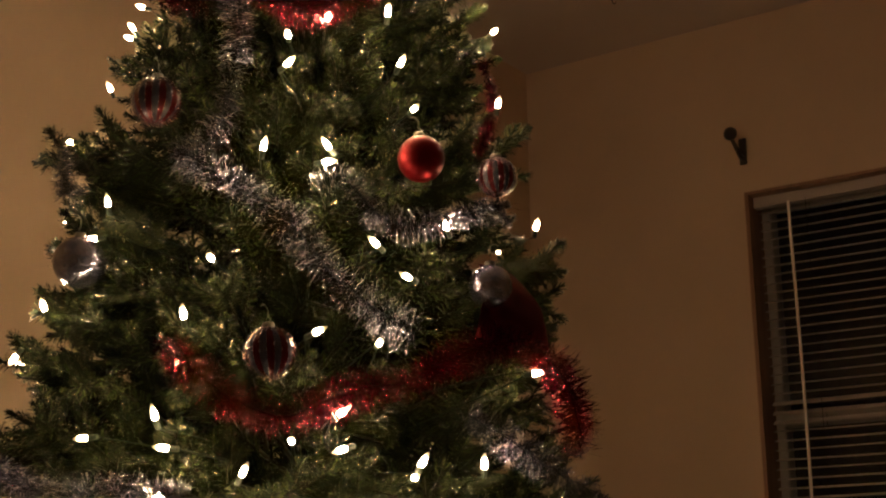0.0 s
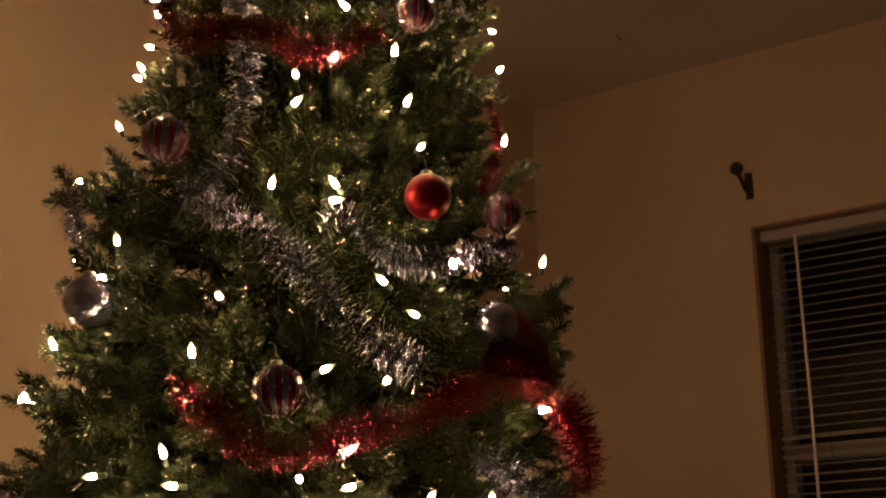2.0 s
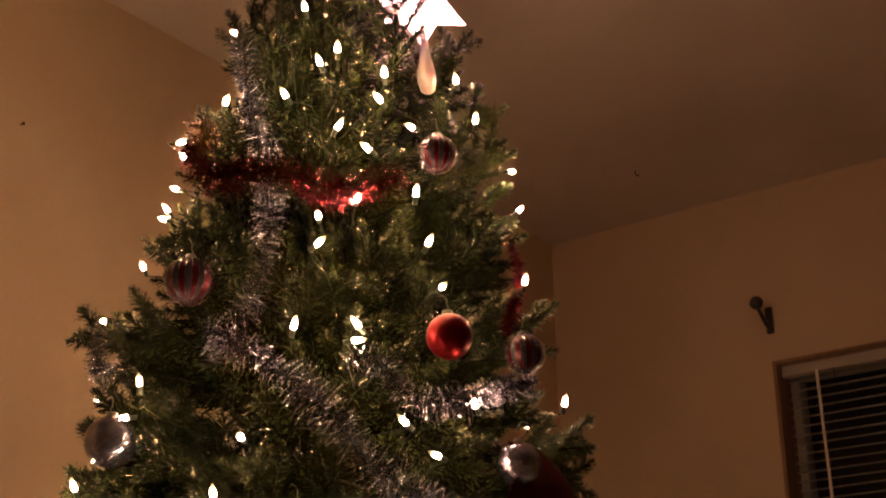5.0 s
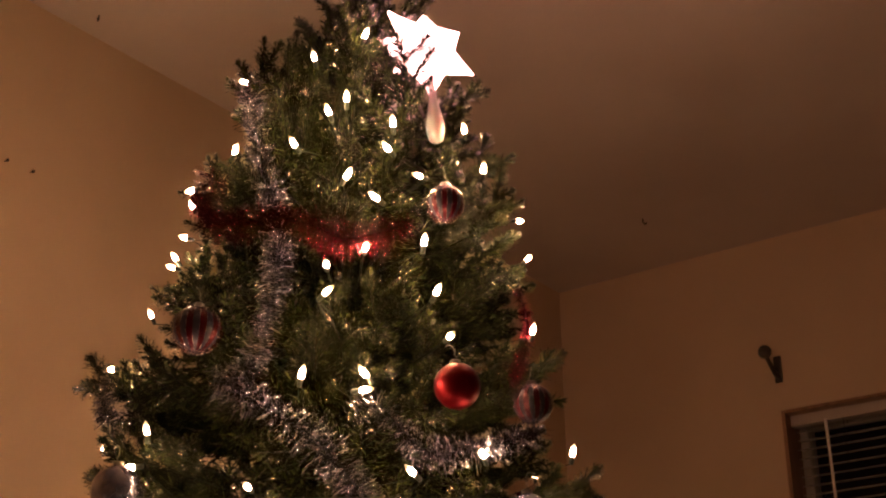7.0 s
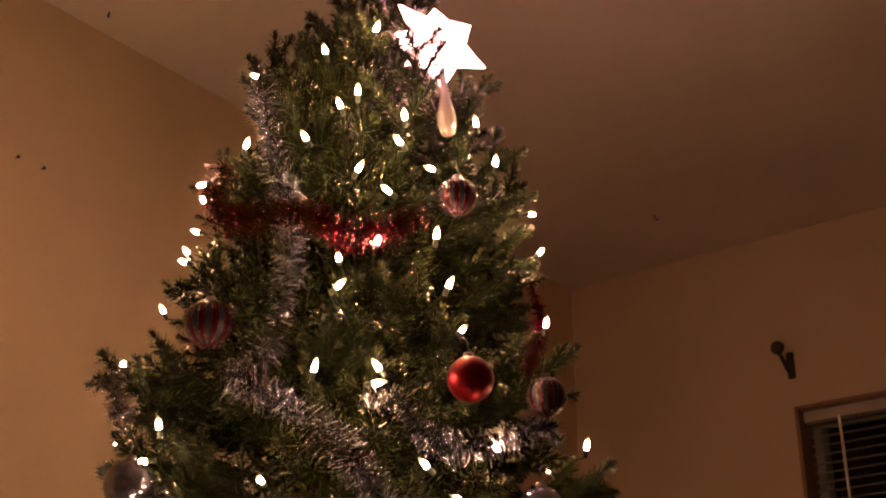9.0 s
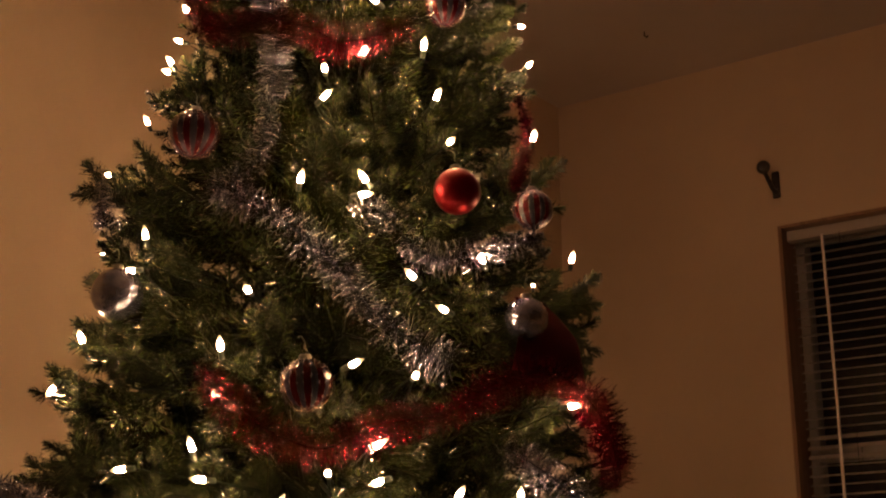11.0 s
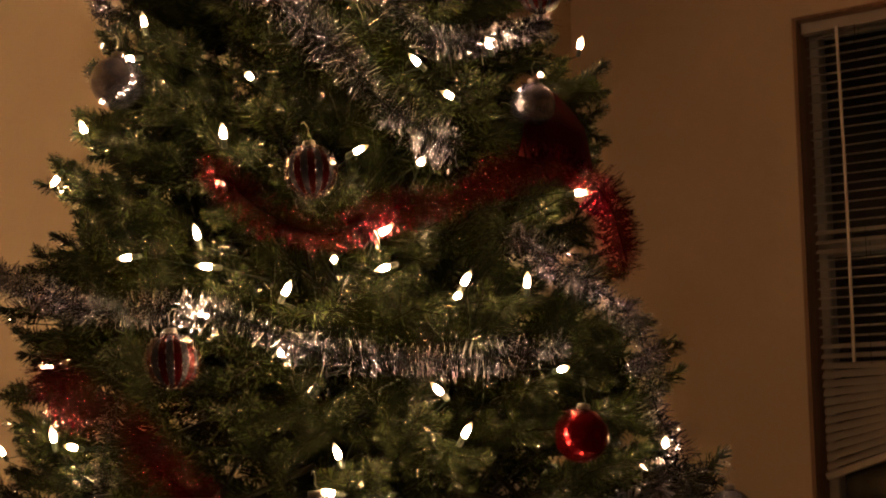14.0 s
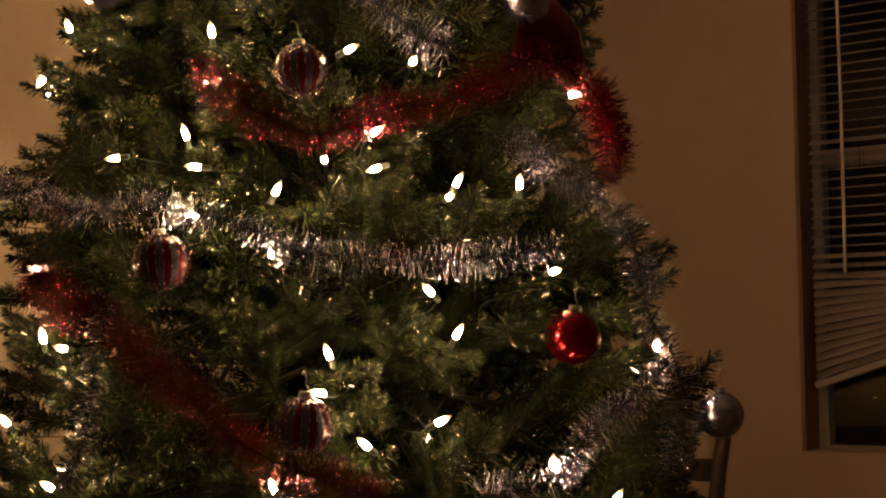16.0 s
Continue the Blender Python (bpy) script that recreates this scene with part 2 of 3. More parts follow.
def room():
    tagged(part("floor", boxed((LEFT - 0.12, FRONT - 0.12, -0.1), (RIGHT + 0.12, BACK + 0.14, 0)), FLOOR), "beige carpet floor of the living room", "floor", kind="structure")
    tagged(part("ceiling", boxed((LEFT - 0.12, FRONT - 0.12, TOP), (RIGHT + 0.12, BACK + 0.14, TOP + 0.1)), CEILING), "off-white painted ceiling lit pink by the star", "ceiling", kind="structure")
    tagged(part("wall_west", boxed((LEFT - 0.12, FRONT, 0), (LEFT, BACK + 0.14, TOP)), WALL), "tan painted wall glowing beside the tree", "wall", kind="structure")
    tagged(part("wall_east", boxed((RIGHT, FRONT, 0), (RIGHT + 0.12, BACK + 0.14, TOP)), WALL), "plain tan painted wall of the room", "wall", kind="structure")
    tagged(part("wall_south", boxed((LEFT - 0.12, FRONT - 0.12, 0), (RIGHT + 0.12, FRONT, TOP)), WALL), "plain tan painted wall of the room", "wall", kind="structure")
    # window wall: a slab with a real hole, so the reveals are its own thickness
    xs, zs = (LEFT, W0, W1, RIGHT), (0.0, SILL, HEAD, TOP)
    bm = bmesh.new()
    for y in (BACK, BACK + 0.14):
        grid = [[bm.verts.new((x, y, z)) for z in zs] for x in xs]
        for i in range(3):
            for k in range(3):
                if (i, k) != (1, 1):
                    bm.faces.new((grid[i][k], grid[i + 1][k], grid[i + 1][k + 1], grid[i][k + 1]))
    bm.verts.ensure_lookup_table()
    ring = [(1, 1), (2, 1), (2, 2), (1, 2)]
    for (a, b), (c, d) in zip(ring, ring[1:] + ring[:1]):
        bm.faces.new((bm.verts[a * 4 + b], bm.verts[c * 4 + d], bm.verts[16 + c * 4 + d], bm.verts[16 + a * 4 + b]))
    tagged(part("wall_north", bm, WALL), "tan painted wall with a recessed window", "wall", kind="structure")


room()


def window():
    w = tagged(empty("window_1", (W0, BACK, SILL)), "white vinyl sash window, dark night behind the glass", "window", kind="structure")
    width, height = W1 - W0, HEAD - SILL
    y0, y1 = 0.085, 0.130
    f = 0.034
    part("jamb", boxed((0.002, y0, 0.002), (f, y1, height - 0.002), 0.003), VINYL, w)
    part("jamb", boxed((width - f, y0, 0.002), (width - 0.002, y1, height - 0.002), 0.003), VINYL, w)
    part("head", boxed((f, y0, height - f), (width - f, y1, height - 0.002), 0.003), VINYL, w)
    part("sill", boxed((f, y0 - 0.006, 0.002), (width - f, y1, 0.010), 0.002), VINYL, w)
    # added brown strips that turn the side and top reveals darker than the wall
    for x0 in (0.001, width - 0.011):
        part("reveal_strip", boxed((x0, -0.002, 0.001), (x0 + 0.010, y0 - 0.001, height - 0.001), 0.001), REVEAL_BROWN, w, "dark brown strip along the side reveal")
    part("reveal_strip", boxed((0.011, -0.002, height - 0.009), (width - 0.011, y0 - 0.001, height - 0.001), 0.001), REVEAL_BROWN, w, "dark brown strip along the top reveal")
    mid = 1.392 - SILL
    part("meeting_rail", boxed((f, y0 - 0.012, mid), (width - f, y1 - 0.01, mid + 0.034), 0.003), VINYL, w)
    for z0, z1, dy in ((0.010, mid, 0.0), (mid + 0.034, height - f, 0.014)):
        g = part("pane", boxed((f, y0 + 0.008 + dy, z0), (width - f, y0 + 0.012 + dy, z1)), DARK_GLASS, w, "dark window glass")
        g.visible_shadow = False
    n = tagged(part("backdrop", boxed((-3.0, BACK + 1.6, -0.5), (2.0, BACK + 1.62, 3.0)), NIGHT), "dark night outside the window", "backdrop", kind="structure")
    return n


window()


def blind():
    """Mini blind hung in the recess: open slats above, and below the wand a crushed part whose end hangs crooked."""
    b = tagged(empty("window_blind", (W0, BACK + 0.045, HEAD)), "cream vinyl mini blind, lower slats crushed and crooked", "window blind")
    width = W1 - W0
    part("headrail", boxed((0.006, -0.014, -0.036), (width - 0.006, 0.014, -0.008), 0.002), SLAT, b, "cream headrail")
    pitch, n = 0.0228, 35

    def slat_mesh(tilt):
        bm = bmesh.new()
        rows = []
        for k in range(5):
            s = (k / 4 - 0.5)
            y, z = s * 0.0250, 0.0030 * (1 - 4 * s * s)
            y, z = y * math.cos(tilt) - z * math.sin(tilt), y * math.sin(tilt) + z * math.cos(tilt)
            rows.append([bm.verts.new((x, y, z + d)) for x in (0.022, width - 0.012) for d in (0, 0.0007)])
        for p, q in zip(rows, rows[1:]):
            bm.faces.new((p[0], p[2], q[2], q[0]))
            bm.faces.new((p[1], q[1], q[3], p[3]))
            bm.faces.new((p[0], q[0], q[1], p[1]))
            bm.faces.new((p[2], p[3], q[3], q[2]))
        return from_bm("slat", bm, SLAT, True)

    level, closing, closed = slat_mesh(radians(9)), slat_mesh(radians(28)), slat_mesh(radians(44))
    for i in range(n):
        z = -0.052 - pitch * i
        me = level if i < n - 2 else closing
        if 21 <= i <= 23:
            me = closing
        s = part("slat", me, SLAT, b)
        s.location = (0, 0, z)
        s.rotation_euler = (radians(random.uniform(-3, 3)), radians(random.uniform(-0.25, 0.25)), 0)
    z = -0.052 - pitch * n
    for i in range(12):
        s = part("slat", closed, SLAT, b)
        s.location = (0.0008 * i, -0.0015 * i, z - 0.0222 * i)
        s.rotation_euler = (radians(random.uniform(-9, 9)), -radians(min(18, 1.7 * i) + random.uniform(-0.5, 0.5)), 0)
    z -= 0.0222 * 12
    rail = part("bottom_rail", boxed((0.030, -0.013, -0.012), (width * 0.9, 0.013, 0.006), 0.003), SLAT, b, "crooked cream bottom rail")
    rail.location = (0, -0.018, z)
    rail.rotation_euler = (0, -radians(18.5), 0)
    for x in (0.145, width - 0.12):
        for y in (-0.0135, 0.0135):
            v, f = tube([(x, y, -0.03), (x + 0.002, y, -0.4), (x, y, -0.052 - pitch * n)], 0.0007, 5)
            part("ladder_cord", quads("ladder_cord", v, f, CORD), CORD, b)
    v, f = tube([(0.103, -0.020, -0.035), (0.104, -0.022, -0.05), (0.109, -0.024, -0.45), (0.108, -0.025, -0.845)], 0.0042, 8)
    part("wand", quads("wand", v, f, WAND, True), WAND, b, "clear plastic tilt wand")
    return b


blind()


def curtain_bracket():
    h = tagged(empty("curtain_rod_bracket", (-1.270, BACK, 2.083)), "dark iron curtain rod bracket screwed to wall", "curtain bracket")
    part("plate", boxed((-0.010, -0.006, -0.036), (0.010, 0.0, 0.034), 0.004, 2), IRON, h)
    v, f = tube(smooth_path([(0, -0.004, -0.020), (-0.001, -0.022, -0.016), (-0.002, -0.045, 0.002), (-0.003, -0.066, 0.018)], 0.006), 0.0065, 8, 0.0050)
    part("arm", quads("arm", v, f, IRON, True), IRON, h)
    m = pose(-0.003, -0.070, 0.028, 90, 0, 30)
    part("cup", lathe([(0.004, -0.012), (0.013, -0.011), (0.0165, -0.006), (0.0165, 0.006), (0.013, 0.011), (0.004, 0.012)], 14, m), IRON, h, smooth=True)


curtain_bracket()


def ceiling_hook(place, turn):
    h = tagged(empty("ceiling_hook", place), "small dark hook screwed into the ceiling", "hook", "small hooks in the ceiling")
    v, f = tube(smooth_path([(0, 0, 0), (0, 0, -0.010), (0.005, 0, -0.016), (0.009, 0, -0.011)], 0.003), 0.0016, 6)
    part("bend", quads("bend", v, f, IRON, True), IRON, h)
    h.rotation_euler = (0, 0, radians(turn))


ceiling_hook((-1.461, 2.864, TOP), 20)
ceiling_hook((-1.835, 1.412, TOP), -50)


def wall_nail(place):
    h = tagged(empty("wall_nail", place), "small dark nail in the tan painted wall", "nail", "nails in the wall")
    part("head", lathe([(0.0012, 0.0), (0.0012, 0.007), (0.0032, 0.0075), (0.0034, 0.009), (0.002, 0.0098)], 10, pose(0, 0, 0, 0, 90, 0)), IRON, h)


wall_nail((LEFT, 1.294, 2.102))
wall_nail((LEFT, 1.350, 2.102))


def chair():
    c = tagged(empty("wooden_chair", (-1.215, 2.55, 0)), "dark stained wooden chair standing near the window", "chair")
    for x in (0.0, -0.38):
        v, f = tube(smooth_path([(x, 0.04, 0), (x, 0.0, 0.42), (x, 0.02, 0.66), (x, 0.07, 0.805)], 0.04), 0.019, 8, 0.016)
        part("back_post", quads("back_post", v, f, CHAIR_WOOD, True), CHAIR_WOOD, c)
        part("leg", boxed((x - 0.018, -0.40, 0), (x + 0.018, -0.364, 0.42), 0.004), CHAIR_WOOD, c)
    for z in (0.50, 0.60, 0.69):
        part("slat", boxed((-0.366, 0.004 + (z - 0.42) * 0.12, z), (-0.014, 0.020 + (z - 0.42) * 0.12, z + 0.045), 0.004), CHAIR_WOOD, c)
    part("seat", boxed((-0.405, -0.42, 0.42), (0.025, 0.022, 0.45), 0.008, 2), CHAIR_WOOD, c)


chair()


# ---- the tree ----
AX, AY = -1.211, 1.418


def girth(z):
    """The tree's radius out to its ornaments at the height z."""
    return 0.4755 - 0.2558 * (z - 0.976)


def on_tree(az, z, r):
    return Vector((AX + r * math.cos(radians(az)), AY + r * math.sin(radians(az)), z))


def twig(rng, base, way, length, per_cm, needle, tip=True):
    """Needles crowded round one straight twig, leaning forwards and closing to a blunt tuft at its end: vertices and quads."""
    n = max(8, int(length * 100 * per_cm))
    way = way / np.linalg.norm(way)
    side = np.cross(way, [0.13, 0.21, 0.97])
    side /= np.linalg.norm(side)
    up = np.cross(side, way)
    t = np.sort(rng.random(n))
    a = rng.random(n) * 2 * np.pi
    root = base + np.outer(t * length, way)
    out = np.cos(a)[:, None] * side + np.sin(a)[:, None] * up
    lean = 0.92 + 0.20 * rng.standard_normal(n)
    if tip:
        left = np.clip((1 - t) * length / 0.014, 0, 1)
        lean = lean * (0.12 + 0.88 * left ** 0.7)
    d = out * np.sin(lean)[:, None] + way * np.cos(lean)[:, None]
    d += 0.10 * rng.standard_normal((n, 3))
    d /= np.linalg.norm(d, axis=1)[:, None]
    ln = needle * (0.80 + 0.35 * rng.random(n))
    if tip:
        ln *= 0.62 + 0.38 * left
    wide = np.cross(d, way + 0.5 * rng.standard_normal((n, 3)))
    wide /= np.linalg.norm(wide, axis=1)[:, None] + 1e-9
    end = root + d * ln[:, None] + np.array([0, 0, -0.0008])
    v = np.stack([root + 0.00072 * wide, root - 0.00072 * wide, end - 0.00055 * wide, end + 0.00055 * wide], 1).reshape(-1, 3)
    return v, np.arange(n * 4).reshape(n, 4)


def spray_arrays(seed, needle=0.0180, dense=36, fingers=6):
    """A fir branch along +x, its tip at the origin: bare wood behind, then plump side twigs, all clothed in needles."""
    rng = np.random.default_rng(seed)
    verts, faces, wood_v, wood_f = [], [], [], []

    def add(store_v, store_f, v, f):
        store_f.append(f + sum(len(q) for q in store_v))
        store_v.append(v)

    length = 0.17
    bend = rng.normal(0, 0.05, 2)

    def spine(s):
        return np.array([-length * (1 - s) - 0.012, bend[0] * (s - 1) * s * 1.2, bend[1] * (s - 1) * s + 0.03 * (s * s - 1)])

    pts = [spine(s) for s in np.linspace(-0.6, 1, 7)]
    v, f = tube(pts, 0.0042, 5, 0.0012)
    add(wood_v, wood_f, v, f)
    for k, (p, q) in enumerate(zip(pts[1:], pts[2:])):
        v, f = twig(rng, p, q - p, np.linalg.norm(q - p), dense, needle, k == 4)
        add(verts, faces, v, f)
    for i, s in enumerate(np.linspace(0.0, 0.72, fingers)):
        sign = 1 if i % 2 else -1
        p = spine(s)
        ang = radians(rng.uniform(26, 46)) * sign
        way = np.array([math.cos(ang), math.sin(ang), rng.uniform(-0.45, 0.6)])
        ln = (0.098 - 0.050 * s) * rng.uniform(0.8, 1.15)
        v, f = twig(rng, p, way, ln, dense, needle * rng.uniform(0.88, 1.0))
        add(verts, faces, v, f)
        v, f = tube([p, p + way / np.linalg.norm(way) * ln], 0.0018, 4, 0.0008)
        add(wood_v, wood_f, v, f)
    return np.concatenate(verts), np.concatenate(faces), np.concatenate(wood_v), np.concatenate(wood_f)


def spray_mesh(seed, **how):
    v, f, wv, wf = spray_arrays(seed, **how)
    me = quads("branch", np.concatenate([v, wv]), np.concatenate([f, wf + len(v)]), NEEDLE)
    me.materials.append(BARK)
    me.polygons.foreach_set("material_index", np.concatenate([np.zeros(len(f)), np.ones(len(wf))]).astype(np.int32))
    return me


def branch_pose(rng, az, z, r, lift, size):
    m = pose(*on_tree(az, z, r), 0, 0, az + rng.uniform(-14, 14)) @ pose(0, 0, 0, 0, -lift, 0) @ pose(0, 0, 0, rng.uniform(-40, 40), 0, 0)
    return m @ Matrix.Scale(size, 4)


# ---- strings of lights: azimuth, height, distance from the trunk, lean of the bulb (999: it points outwards) ----
LIGHTS_A = [
    (-56.6, 1.895, 0.24, 110), (-36.2, 1.881, 0.244, 100), (-66.3, 1.842, 0.254, 120), (-86.4, 1.852, 0.251, 45), (-38.7, 1.835, 0.256, 140), (-49.9, 1.786, 0.268, 60),
    (-30, 1.795, 0.266, 180), (-3.3, 1.847, 0.253, 110), (-42.7, 1.751, 0.277, 150), (-103.6, 1.811, 0.262, 180), (13.9, 1.794, 0.266, 20), (-98.2, 1.727, 0.283, 155),
    (-45.2, 1.672, 0.297, 999), (-63.3, 1.996, 0.215, 100), (-92, 1.979, 0.219, 150), (-17.2, 2.146, 0.176, 90), (-44.2, 2.039, 0.203, 70), (-8.3, 1.906, 0.237, 130),
    (-50.9, 1.918, 0.235, 90), (-54.3, 1.645, 0.304, 999),
]
LIGHTS_B = [
    (-99.4, 1.698, 0.291, 120), (-99.6, 1.683, 0.294, 155), (-30.4, 1.691, 0.292, 90), (10.3, 1.727, 0.283, 50), (-53.7, 1.605, 0.314, 40), (-28.7, 1.618, 0.311, 70),
    (-0.3, 1.6, 0.316, 95), (-26.9, 1.555, 0.327, 999), (-57.7, 1.492, 0.343, 75), (-45.9, 1.493, 0.343, 130), (-45.6, 1.47, 0.349, 5), (-118.4, 1.566, 0.324, 165),
    (-89.7, 1.441, 0.356, 85), (2.4, 1.435, 0.358, 100), (-38, 1.371, 0.374, 145), (-32.9, 1.332, 0.384, 165), (-65.4, 1.352, 0.379, 999),
]
LIGHTS_C = [
    (-24, 1.402, 0.366, 130), (-91, 1.394, 0.369, 180), (-100.4, 1.321, 0.387, 100), (-68.6, 1.287, 0.396, 90), (-47.4, 1.263, 0.402, 25), (-105.5, 1.261, 0.403, 230),
    (-68, 1.228, 0.411, 999), (-70.8, 1.175, 0.424, 100), (-81.9, 1.153, 0.43, 185), (-68.7, 1.138, 0.434, 175), (-51.1, 1.143, 0.433, 999), (-44, 1.174, 0.424, 35),
    (-44.5, 1.133, 0.435, 200), (-33.2, 1.123, 0.438, 65), (-23.9, 1.124, 0.438, 100), (-57.2, 1.112, 0.44, 60), (-10, 1.233, 0.41, 10), (-38.2, 1.252, 0.405, 999),
]
LIGHTS_D = [
    (-68.2, 1.088, 0.447, 150), (-57.6, 1.046, 0.457, 999), (-92.9, 1.039, 0.459, 999), (-88.1, 0.967, 0.478, 85), (-84.5, 0.955, 0.481, 999), (-50.5, 0.948, 0.483, 110),
    (-51.5, 0.91, 0.492, 170), (-56.1, 0.824, 0.514, 110), (-38.4, 1.009, 0.467, 140), (-35.2, 0.967, 0.478, 65), (-20.4, 1.031, 0.461, 999), (-3.7, 0.954, 0.481, 120),
    (-46.6, 0.862, 0.504, 140), (-38, 0.882, 0.499, 30), (-25.2, 0.838, 0.51, 100), (-34.5, 1.106, 0.442, 999), (-82.3, 0.82, 0.515, 150), (-17.2, 0.802, 0.52, 60),
    (-91.6, 0.881, 0.5, 130),
]

# the outermost branch tips: azimuth, height, distance from the trunk
TIPS = [(-123.5, 1.59, 0.358), (-105.6, 1.652, 0.303), (-110.2, 1.408, 0.365), (-108.4, 1.35, 0.38), (-118.2, 1.309, 0.39), (-108.9, 1.454, 0.353), (25.6, 1.448, 0.36), (26.5, 1.392, 0.356), (10.4, 1.589, 0.319), (27.0, 1.322, 0.343), (17.2, 1.725, 0.284), (11.4, 1.076, 0.45), (5.6, 1.033, 0.461), (24.7, 0.942, 0.497), (0.6, 0.844, 0.509), (-110.4, 1.162, 0.428), (-100.3, 1.173, 0.425), (-77.1, 2.043, 0.202), (-82.1, 1.995, 0.215), (-97.3, 2.002, 0.213), (-54.2, 2.126, 0.181), (-38.1, 2.154, 0.174), (5.9, 2.207, 0.161), (25.2, 2.063, 0.219), (25.5, 1.969, 0.233), (25.2, 1.909, 0.257), (25.7, 1.75, 0.28), (-100.4, 1.862, 0.249), (-101.1, 1.957, 0.224), (-118.6, 1.907, 0.237), (-123.9, 1.119, 0.45), (4.2, 1.092, 0.446), (-107.5, 1.593, 0.318), (-92.8, 1.613, 0.312), (-105, 1.437, 0.357), (-103.1, 1.281, 0.398), (-96.2, 1.217, 0.414)]

# the upright shoots at the treetop: azimuth, distance from the trunk, height
CROWN = [(-60, 0.045, 2.27), (20, 0.065, 2.27), (130, 0.06, 2.22), (-20, 0.09, 2.19), (-110, 0.09, 2.13), (70, 0.10, 2.12), (180, 0.1, 2.12), (-68, 0.115, 2.15), (-95, 0.15, 2.09), (-31, 0.195, 2.065), (-75, 0.16, 2.06), (-48, 0.155, 2.07), (-60, 0.07, 2.19)]


def tree():
    t = tagged(empty("christmas_tree", (0, 0, 0)), "tall green artificial Christmas tree with lights and garlands", "christmas tree")
    rng = random.Random(5)
    v, f = tube([(AX, AY, 0.0), (AX, AY, 1.0), (AX, AY, 1.7), (AX, AY, 2.08)], 0.030, 10, 0.009)
    part("trunk", quads("trunk", v, f, BARK, True), BARK, t, "brown wrapped metal trunk")
    for k in range(4):
        a = radians(45 + 90 * k)
        v, f = tube([(AX, AY, 0.10), (AX + 0.14 * math.cos(a), AY + 0.14 * math.sin(a), 0.06), (AX + 0.27 * math.cos(a), AY + 0.27 * math.sin(a), 0.012)], 0.012, 8)
        part("stand_leg", quads("stand_leg", v, f, IRON, True), IRON, t, "dark metal stand leg")
    kinds = [spray_mesh(100 + k) for k in range(9)]
    for az, z, r in TIPS:
        lift = 8 + 62 * max(0.0, (z - 1.5) / 0.65) ** 1.3
        for da, dz, dr in ((0, 0, 0.004), (rng.uniform(-5, 5), rng.uniform(-0.030, -0.012), -0.022), (rng.uniform(-8, 8), rng.uniform(-0.055, -0.03), -0.045)):
            b = part("branch", rng.choice(kinds), NEEDLE, t)
            b.matrix_basis = branch_pose(rng, az + da, z + dz, r + dr - (0.018 if z > 1.7 else 0.0), min(lift, 60) + rng.uniform(-8, 8), rng.uniform(0.85, 1.1) * (0.85 if z > 1.7 else 1.0))
    for k, (az, r, z) in enumerate(CROWN):
        b = part("branch", kinds[k % 9], NEEDLE, t)
        b.matrix_basis = branch_pose(rng, az, z, r, 76, 0.9)
    # every bulb is clipped to a branch
    for az, z, r, lean in LIGHTS_A + LIGHTS_B + LIGHTS_C + LIGHTS_D:
        b = part("branch", rng.choice(kinds), NEEDLE, t)
        lift = rng.uniform(4, 24) + 45 * max(0.0, (z - 1.5) / 0.6) ** 1.4
        b.matrix_basis = branch_pose(rng, az + rng.uniform(-2, 2), z - 0.016, r - (0.024 if -85 < az < -5 else 0.004), min(lift, 64), rng.uniform(0.7, 0.95))
    # the rest of the outer branches, set a little deeper than the bulbs; the flanks are thinner than the front
    n = 150
    for i in range(n):
        u = (i + 0.5) / n
        z = 2.02 - 1.38 * u ** 0.72
        az = (i * 137.508) % 360
        away = abs((az + 48 + 180) % 360 - 180)
        if away > 115 and i % 2:
            az = -48 + rng.uniform(-95, 95)
        flank = -10 < (az + 180) % 360 - 180 < 100
        r = girth(z) - 0.042 + rng.uniform(-0.05, 0.022) - (0.016 if flank else 0.0)
        if -30 < (az + 180) % 360 - 180 < 8 and 1.22 < z < 1.42:
            r -= 0.04                                   # pressed in by the felt
        lift = rng.uniform(-4, 26) + 45 * max(0.0, (z - 1.5) / 0.6) ** 1.4
        b = part("branch", rng.choice(kinds), NEEDLE, t)
        b.matrix_basis = branch_pose(rng, az, z, r, min(lift, 60), rng.uniform(0.78, 1.05) * (1.0 if z < 1.7 else 0.9))
    for i in range(44):
        side = 1 if i % 3 else -1
        z = 1.95 - 1.2 * ((i + 0.5) / 44) ** 0.85
        az = (27 if side > 0 else -118) + rng.uniform(-22, 22)
        b = part("branch", rng.choice(kinds), NEEDLE, t)
        b.matrix_basis = branch_pose(rng, az, z, girth(z) - rng.uniform(0.042, 0.062), rng.uniform(0, 22), rng.uniform(0.6, 0.8))
    # the inner growth and the skirt below, too crowded to tell apart
    arrays = [spray_arrays(300 + k, needle=0.020, dense=12) for k in range(4)]
    vs, fs, count = [], [], 0
    for i in range(420):
        z = 2.04 - 1.72 * ((i + 0.5) / 420) ** 0.75
        az = (i * 137.508 + 40) % 360
        r = girth(z) * rng.uniform(0.46, 0.78) if z > 0.7 else girth(0.8) * rng.uniform(0.7, 1.05)
        m = np.array(branch_pose(rng, az, z, r, rng.uniform(-5, 35), rng.uniform(0.95, 1.2)))
        v, f, _, _ = arrays[i % 4]
        vs.append(v @ m[:3, :3].T + m[:3, 3])
        fs.append(f + count)
        count += len(v)
    inner = part("inner_foliage", quads("inner_foliage", np.concatenate(vs), np.concatenate(fs), NEEDLE), NEEDLE, t)
    tagged(inner, kind="stuff")
    return t


tree()


